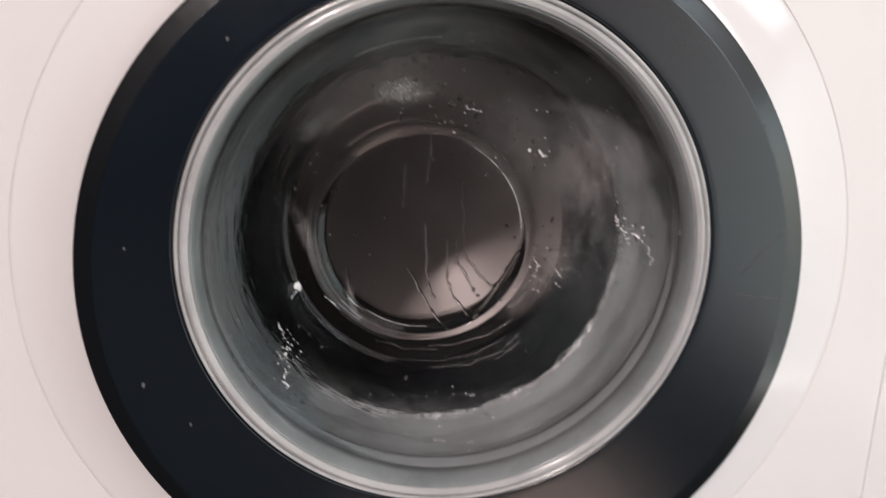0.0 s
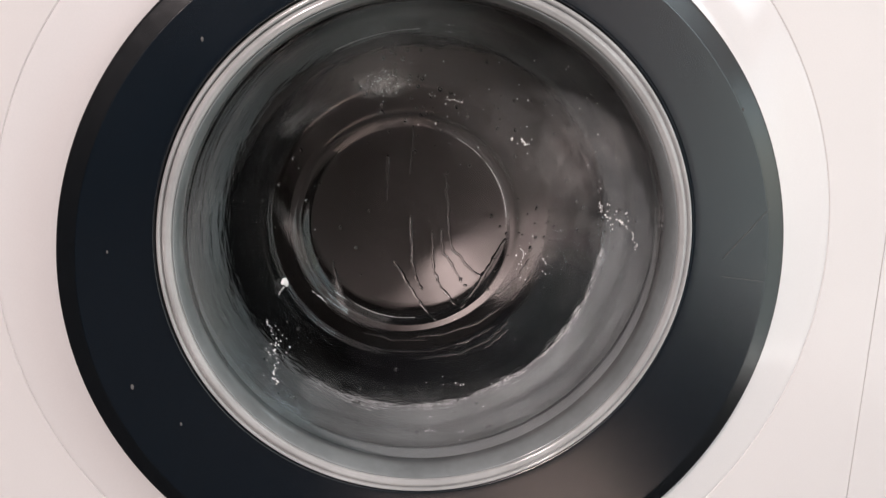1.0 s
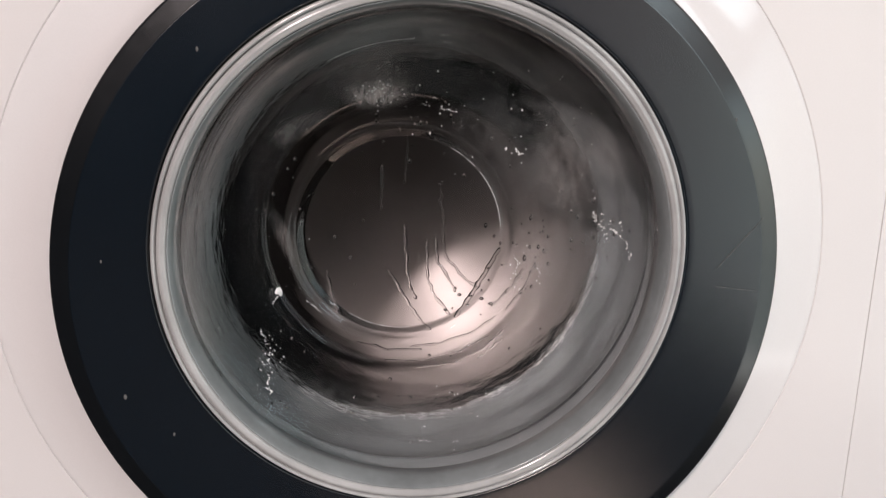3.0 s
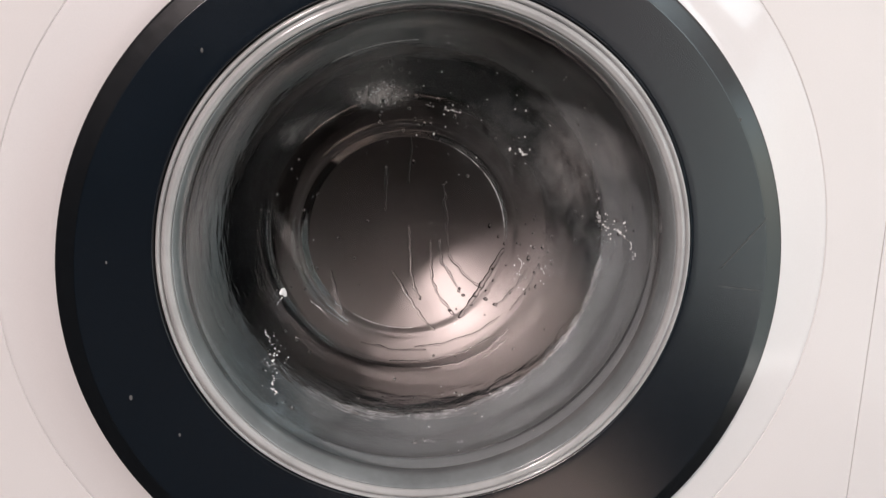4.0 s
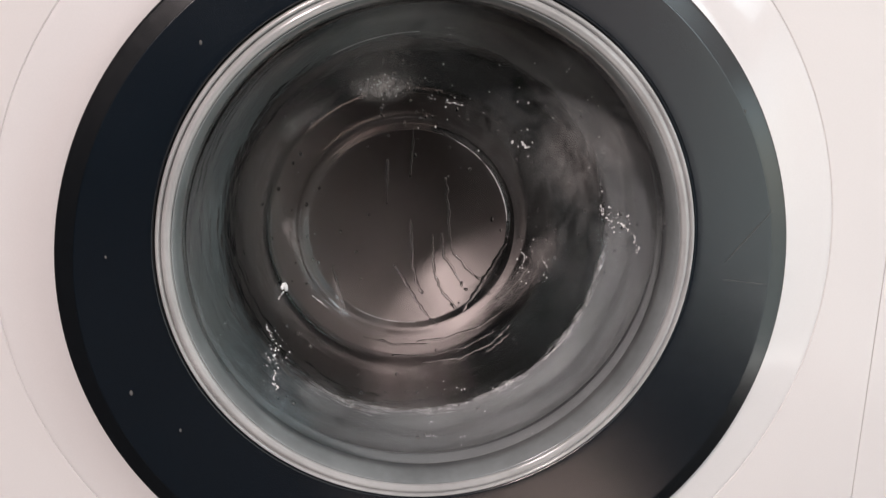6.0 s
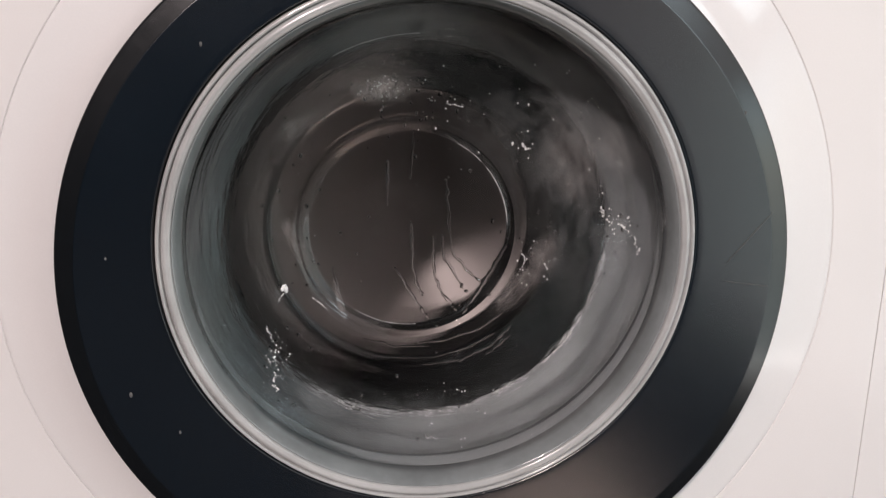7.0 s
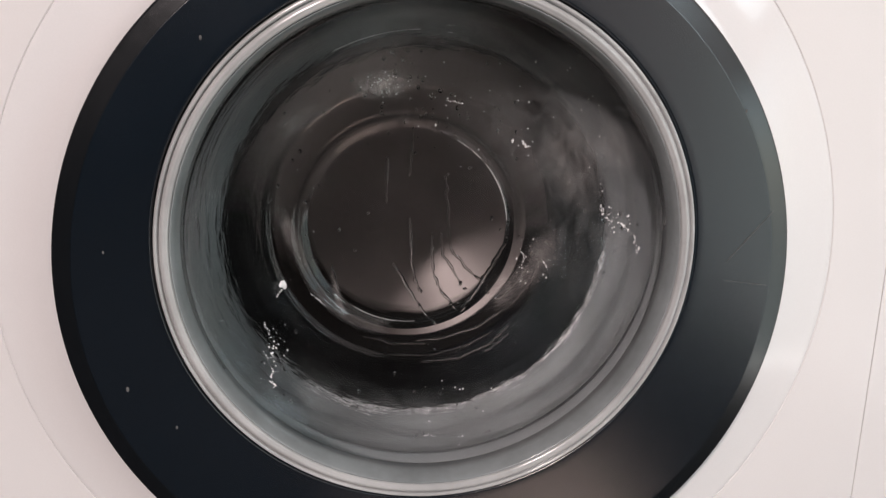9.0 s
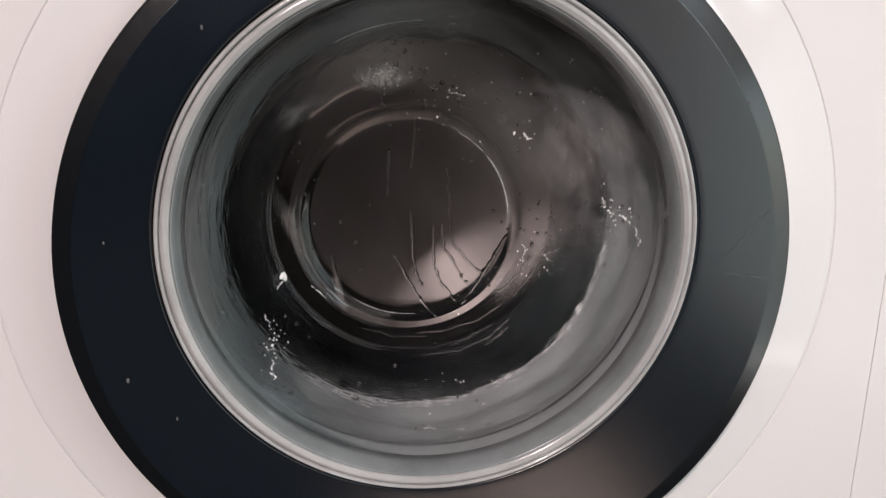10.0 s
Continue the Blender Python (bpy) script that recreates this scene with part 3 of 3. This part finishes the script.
def droplets():
    rng = random.Random(7)
    bm = bmesh.new()

    def scatter(cx, cz, spread_x, spread_z, count, r0, r1, rows, side):
        for _ in range(count):
            x, z = rng.gauss(cx, spread_x), rng.gauss(cz, spread_z)
            y = on_bowl(x, z, rows)
            if y is not None:
                drop_shape(bm, x, y, z, rng.uniform(r0, r1), side, rng.uniform(0.9, 1.6))

    scatter(0.04, 0.075, 0.045, 0.035, 46, 0.0005, 0.0013, BACK, 1)       # upper wall
    scatter(-0.02, 0.112, 0.012, 0.010, 22, 0.0006, 0.0018, BACK, 1)      # among the painted reflection patch
    scatter(0.085, 0.0, 0.014, 0.03, 34, 0.0006, 0.0016, BACK, 1)         # beside the flat middle
    scatter(-0.101, -0.076, 0.007, 0.016, 16, 0.0005, 0.0016, BACK, 1)
    scatter(0.128, 0.018, 0.009, 0.014, 14, 0.0005, 0.0016, BACK, 1)
    scatter(-0.1026, -0.0744, 0.005, 0.014, 6, 0.0005, 0.0013, FRONT, -1)
    scatter(0.1317, 0.019, 0.006, 0.012, 6, 0.0005, 0.0013, FRONT, -1)
    scatter(0.0145, -0.140, 0.022, 0.004, 9, 0.0008, 0.0020, FRONT, -1)
    scatter(0.0, -0.115, 0.050, 0.012, 30, 0.0005, 0.0014, BACK, 1)
    scatter(0.0, 0.085, 0.040, 0.010, 20, 0.0005, 0.0012, BACK, 1)
    scatter(-0.09, 0.0, 0.02, 0.05, 26, 0.0005, 0.0012, BACK, 1)
    scatter(0.045, -0.045, 0.014, 0.010, 7, 0.0006, 0.0013, BACK, 1)
    ob = part("water_droplets", bm, WATER, None, pose_at=AXIS)
    ob.visible_shadow = False
    tagged(ob, "small clear water droplets clinging inside the glass", "water", kind="stuff")


droplets()


def film_patch(place, material, label, n=20):
    """A patch of film lying on the room side of the bowl; place turns two shares of its size into (x, z)."""
    bm = bmesh.new()
    chart = bm.loops.layers.uv.new("chart")
    grid, share = {}, {}
    for i in range(n + 1):
        for k in range(n + 1):
            x, z = place(i / n, k / n)
            y = on_bowl(x, z, FRONT)
            if y is not None:
                v = grid[i, k] = bm.verts.new((x, y - 0.0003, z))
                share[v] = (i / n, k / n)
    for i in range(n):
        for k in range(n):
            quad = [grid.get(q) for q in ((i, k), (i + 1, k), (i + 1, k + 1), (i, k + 1))]
            if all(quad):
                for loop in bm.faces.new(quad).loops:
                    loop[chart].uv = share[loop.vert]
    ob = part("soap_smear", bm, material, None, pose_at=AXIS)
    ob.visible_shadow = False
    tagged(ob, label, "suds", "soap smears on the glass")


def soap_smear(x, z, half_w, half_h, turn, material, label):
    c, w = math.cos(radians(turn)), math.sin(radians(turn))

    def place(f, g):
        u, v = (2 * f - 1) * half_w, (2 * g - 1) * half_h
        return x + u * c - v * w, z + u * w + v * c
    film_patch(place, material, label)


def veil_arc(a0, a1, r0, r1, material, label):
    """A pale painted veil that follows the bowl's slope between two angles and two radii."""
    def place(f, g):
        a, r = radians(a0 + (a1 - a0) * f), r0 + (r1 - r0) * g
        return r * math.cos(a), 0.014 + r * math.sin(a)
    film_patch(place, material, label, 30)


PALE_PATCH = "streaky pale patch on the glass, dried suds and painted reflection"
HAZE = "thin grey haze on the glass, soap and painted brightness"
for row in (
    # a reflection on the upper glass, painted as a bright film
    (-0.026, 0.104, 0.026, 0.013, 4, REFLECTION_PATCH, PALE_PATCH),
    (-0.030, 0.114, 0.040, 0.030, 0, SMEAR, PALE_PATCH),
    (-0.076, 0.083, 0.030, 0.010, 24, SMEAR, PALE_PATCH),
    (-0.088, 0.078, 0.008, 0.014, -20, SMEAR, PALE_PATCH),
    (0.102, 0.058, 0.024, 0.042, 14, SMEAR, PALE_PATCH),
    (0.086, -0.018, 0.014, 0.034, -34, SMEAR, PALE_PATCH),
    (0.066, -0.040, 0.016, 0.030, -48, SMEAR, PALE_PATCH),
    (0.042, 0.142, 0.034, 0.012, -14, SMEAR, PALE_PATCH),
    (0.124, 0.072, 0.012, 0.030, 22, SMEAR, PALE_PATCH),
    (-0.092, 0.004, 0.007, 0.034, 24, SMEAR, PALE_PATCH),
    (-0.058, -0.046, 0.004, 0.020, 14, SMEAR, PALE_PATCH),
    # soap haze, also painting the brighter glass at the right and top
    (0.080, 0.085, 0.075, 0.075, 0, SMEAR_THIN, HAZE),
    (0.110, 0.020, 0.050, 0.090, 0, SMEAR_THIN, HAZE),
    (0.010, 0.130, 0.100, 0.045, 0, SMEAR_THIN, HAZE),
):
    soap_smear(*row)
# brightness of the lit rubber, painted as a veil on the slope
VEIL = "pale veil painted on the sloping glass for the lit rubber"
for row in ((2, 78, 0.108, 0.152, PAINTED_VEIL, VEIL), (-32, 34, 0.120, 0.150, SMEAR_THIN, VEIL), (55, 128, 0.112, 0.152, PAINTED_VEIL, VEIL), (205, 320, 0.118, 0.148, SMEAR_THIN, VEIL)):
    veil_arc(*row)


def suds_glint_streak(bm, points, thick, seed):
    """A short string of small white beads, wet suds and painted glints, along places on the bowl's room side."""
    rng = random.Random(seed)
    for (x0, z0), (x1, z1) in zip(points, points[1:]):
        steps = max(4, int(math.hypot(x1 - x0, z1 - z0) / 0.00032))
        for i in range(steps):
            f = (i + rng.random()) / steps
            wob = 0.0011 * noise.noise(Vector((x0 * 70 + f * 3.1, z0 * 70, seed * 1.7)))
            gap = noise.noise(Vector((f * 5.0 + seed, z0 * 300, 2.0)))
            x, z = x0 + (x1 - x0) * f + wob + rng.gauss(0, 0.35 * thick), z0 + (z1 - z0) * f + wob * 0.7 + rng.gauss(0, 0.35 * thick)
            y = on_bowl(x, z, FRONT)
            if y is not None and gap > -0.22:
                drop_shape(bm, x, y, z, thick * rng.uniform(0.25, 0.8), -1, rng.uniform(0.8, 1.6))


strings = bmesh.new()
for n, (way, thick) in enumerate((
    (((0.1211, 0.0276), (0.1225, 0.0225), (0.1239, 0.0205)), 0.0006),
    (((0.1262, 0.0225), (0.1250, 0.0180), (0.1285, 0.0165)), 0.0007),
    (((0.1310, 0.0175), (0.1345, 0.0150)), 0.0009),
    (((0.1340, 0.0160), (0.1385, 0.0105), (0.1399, 0.0030), (0.1395, -0.0010)), 0.0006),
    (((-0.1075, -0.0526), (-0.1035, -0.0580), (-0.1022, -0.0618)), 0.0005),
    (((-0.1010, -0.0660), (-0.1007, -0.0715)), 0.0011),
    (((-0.1035, -0.0700), (-0.0985, -0.0740)), 0.0005),
    (((-0.1000, -0.0775), (-0.0992, -0.0825), (-0.0975, -0.0850)), 0.0009),
    (((-0.1313, -0.0442), (-0.1300, -0.0426)), 0.0005),
    (((-0.1290, -0.0380), (-0.1282, -0.0400)), 0.0004),
    # short dashes that paint reflections of lamp and window
    (((-0.0016, -0.1243), (0.0079, -0.1244)), 0.0004),
    (((0.0035, -0.1200), (0.0045, -0.1202)), 0.0005),
    (((0.0215, -0.1268), (0.0275, -0.1262)), 0.0006),
    (((0.0225, -0.1240), (0.0262, -0.1238)), 0.0004),
    (((0.0120, 0.1437), (0.0172, 0.1434)), 0.0004),
    (((0.0125, 0.1391), (0.0178, 0.1389)), 0.0004),
    (((0.0037, 0.0967), (0.0100, 0.0958)), 0.0004),
    (((0.0168, 0.0941), (0.0283, 0.0915)), 0.0004),
    (((0.0700, 0.0660), (0.0735, 0.0625), (0.0755, 0.0630)), 0.0008),
    (((0.0724, -0.0108), (0.0760, -0.0180), (0.0735, -0.0240)), 0.0005),
    (((0.0895, -0.0200), (0.0912, -0.0235)), 0.0006),
    (((-0.0768, -0.0431), (-0.0715, -0.0480), (-0.0667, -0.0526)), 0.0005),
    # the window's reflection on the lower left, painted in white beads
    (((-0.0975, -0.0350), (-0.0945, -0.0380)), 0.0019),
    (((-0.1005, -0.0420), (-0.0970, -0.0385)), 0.0008),
)):
    suds_glint_streak(strings, way, thick, n)
tagged(part("suds_strings", strings, SUDS_GLINT, None, pose_at=AXIS), "short bright strings on the glass, wet suds and painted reflections", "suds", kind="stuff")


def edge_highlight(radius, depth, a0, a1, thick, label):
    """A fine white line that paints the highlight along an edge of the bowl."""
    ox, oz = next((q[2], q[3]) for q in FRONT if q[1] >= depth)
    pts = [(ox + radius * math.cos(radians(a0 + (a1 - a0) * k / 60)), depth - 0.0004, oz + radius * math.sin(radians(a0 + (a1 - a0) * k / 60))) for k in range(61)]
    ob = part("water_thread", tube(pts, thick, 6), SUDS_GLINT, None, pose_at=AXIS)
    tagged(ob, label, "water", "threads of water on the glass")


edge_highlight(0.0701, 0.0864, 4, 40, 0.00023, "fine highlight painted round the flat glass middle")
edge_highlight(0.0701, 0.0864, 44, 62, 0.00018, "fine highlight painted round the flat glass middle")
edge_highlight(0.0701, 0.0864, 236, 274, 0.00016, "fine highlight painted round the flat glass middle")
edge_highlight(0.1270, 0.0490, 92, 118, 0.00020, "fine highlight painted on the glass slope")


def glint_flecks():
    """Tiny white flecks on the glass: suds left there and painted glints of drops."""
    rng = random.Random(11)
    bm = bmesh.new()
    for cx, cz, sx, sz, count, r0, r1 in ((-0.1008, -0.0720, 0.0028, 0.0075, 34, 0.0002, 0.0006), (0.1300, 0.0190, 0.0045, 0.0060, 20, 0.0002, 0.0006),
                                          (0.055, 0.100, 0.045, 0.022, 26, 0.0003, 0.0006), (0.110, 0.065, 0.014, 0.022, 8, 0.0003, 0.0006), (0.070, 0.068, 0.006, 0.006, 9, 0.0003, 0.0007),
                                          (0.018, 0.094, 0.012, 0.002, 10, 0.0003, 0.0006), (0.022, -0.106, 0.012, 0.003, 8, 0.0003, 0.0006), (0.078, -0.016, 0.008, 0.012, 14, 0.0002, 0.0006),
                                          (-0.025, 0.104, 0.007, 0.0040, 60, 0.0004, 0.0009), (-0.09, 0.02, 0.02, 0.04, 10, 0.0002, 0.0005)):
        for _ in range(count):
            x, z, r = rng.gauss(cx, sx), rng.gauss(cz, sz), rng.uniform(r0, r1)
            y = on_bowl(x, z, FRONT)
            if y is not None:
                drop_shape(bm, x, y, z, r, -1, rng.uniform(0.7, 1.8))
    ob = part("soap_flecks", bm, SUDS_GLINT, None, pose_at=AXIS)
    tagged(ob, "tiny white flecks on the glass, suds and painted glints of drops", "suds", kind="stuff")


glint_flecks()


def water_drop(x, z, r):
    bm = bmesh.new()
    drop_shape(bm, x, on_bowl(x, z, BACK), z, r, 1, 0.7)
    ob = part("water_drop", bm, WATER, None, pose_at=AXIS)
    ob.visible_shadow = False
    tagged(ob, "clear water drop on the inside of the glass", "water", "drops on the glass")


for x, z, r in ((0.034, -0.0424, 0.0016), (0.0508, -0.0457, 0.0017), (0.0572, -0.0489, 0.0018), (0.0238, -0.054, 0.0014), (0.0424, -0.0434, 0.0012)):
    water_drop(x, z, r)


def wet_edge():
    """A rippling thread of water along the low edge of the seal, its gleam painted white."""
    pts = []
    for i in range(230):
        a = radians(-142 + 136 * i / 229)
        rr = 0.1446 + 0.0009 * noise.noise(Vector((i * 0.22, 0.2, 0))) + 0.0004 * noise.noise(Vector((i * 0.8, 3.2, 0)))
        pts.append((-0.001 + rr * math.cos(a), 0.1075 + 0.0015 * noise.noise(Vector((i * 0.3, 4, 1))), -0.005 + rr * math.sin(a)))
    ob = part("suds_thread", tube(pts, 0.0007, 6), WET_GLEAM, None, pose_at=AXIS)
    ob.visible_shadow = False
    tagged(ob, "rippling thread on the wet rubber seal, its gleam painted white", "suds")


wet_edge()


def rivulet(points, thick=0.0011, on_slope=False):
    pts = []
    for (x0, z0), (x1, z1) in zip(points, points[1:]):
        n = 14
        for i in range(n):
            f = i / n
            z = z0 + (z1 - z0) * f
            wob = 0.0013 * noise.noise(Vector((x0 * 90, z * 260, 1.7))) + 0.0005 * noise.noise(Vector((x0 * 90, z * 900, 4.2)))
            x = x0 + (x1 - x0) * f + (0 if on_slope else wob)
            z += wob if on_slope else 0
            pts.append((x, on_bowl(x, z, BACK) + 0.0004 if on_slope else 0.0915, z))
    ob = part("water_rivulet", tube(pts, thick), WATER, None, pose_at=AXIS)
    ob.visible_shadow = False
    return tagged(ob, "thin clear water rivulet running down the glass", "water", "rivulets on the glass")


for way in (
    ((-0.0183, -0.0234), (-0.0059, -0.044), (0.0041, -0.0602), (0.0142, -0.0709)),
    ((-0.0063, 0.0102), (-0.0044, -0.0265), (0.0027, -0.0471)),
    ((0.0092, -0.0011), (0.0108, -0.0297), (0.015, -0.0413), (0.0282, -0.0593)),
    ((0.0161, 0.0001), (0.0176, -0.0184), (0.0247, -0.0269), (0.032, -0.0416)),
    ((0.0178, 0.0406), (0.0197, 0.0268), (0.0232, -0.0125), (0.0346, -0.0271), (0.0473, -0.0376)),
    ((-0.0621, -0.0228), (-0.0584, -0.0431), (-0.0546, -0.0577)),
    ((-0.0231, 0.0542), (-0.0231, 0.0189)),
    ((-0.0051, 0.0754), (-0.0072, 0.0378)),
):
    rivulet(way)
# wide bead added to stand for the dark diagonal band
rivulet(((0.0634, -0.0073), (0.047, -0.036), (0.0303, -0.0628)), 0.0021)
# ripples of water held below the flat middle
for way in (
    ((-0.0020, -0.0811), (0.0209, -0.0791), (0.0438, -0.0708), (0.0623, -0.0580)),
    ((-0.0206, -0.0910), (0.0124, -0.0926), (0.0372, -0.0857), (0.0578, -0.0730)),
    ((0.0013, -0.0985), (0.0300, -0.0944), (0.0528, -0.0826), (0.0686, -0.0678)),
    ((-0.0411, -0.0766), (-0.0165, -0.0834), (0.0084, -0.0840)),
    ((0.0482, -0.0888), (0.0607, -0.0790), (0.0669, -0.0731)),
    ((0.0579, -0.0510), (0.0721, -0.0362), (0.0811, -0.0213)),
    ((0.0685, -0.0534), (0.0823, -0.0361), (0.0891, -0.0178)),
):
    rivulet(way, 0.0009, True)


# ---------------------------------------------------------------- marks on the dark ring
def ring_marks():
    ring = machine.children_recursive[[o.name for o in machine.children_recursive].index("dark_ring")]

    def depth(x, z):
        r = math.hypot(x, z)
        return float(np.interp(r, [0.15, 0.21], [-0.0340, -0.0340]))

    for x, z, r in ((-0.1842, 0.0187, 0.0006), (-0.1765, -0.0629, 0.0010), (-0.1502, -0.0875, 0.0007), (0.1767, 0.1000, 0.0006), (-0.1262, 0.1351, 0.0008)):
        bm = bmesh.new()
        drop_shape(bm, x, depth(x, z), z, r, -1, 1.8)
        part("speck", bm, SPECK, ring, "pale dust speck")
    for ends in (((0.1735, 0.0105), (0.1994, 0.0416)), ((0.1735, -0.0005), (0.2005, -0.0040))):
        (x0, z0), (x1, z1) = ends
        pts = [(x0 + (x1 - x0) * k / 12, depth(x0 + (x1 - x0) * k / 12, z0 + (z1 - z0) * k / 12) - 0.0001, z0 + (z1 - z0) * k / 12) for k in range(13)]
        part("scratch", tube(pts, 0.00028, 6), SPECK, ring, "fine pale line")


ring_marks()


# ---------------------------------------------------------------- what moves
def motions():
    # the moments at which the bare side of the drum is lowest, about one turn in 0.345 s
    lowest = [-0.145, 0.20, 0.545, 0.87, 1.21, 1.51, 1.96, 2.24, 2.62]
    lowest += [2.62 + 0.345 * k for k in range(1, 24)]
    rows = [(f / 30.0, pose(*DRUM_AT, 0, -360.0 * float(np.interp(f / 30.0, lowest, range(len(lowest)))), 0)) for f in range(301)]
    for ob in (drum, *laundry):
        walk(ob, rows)


motions()
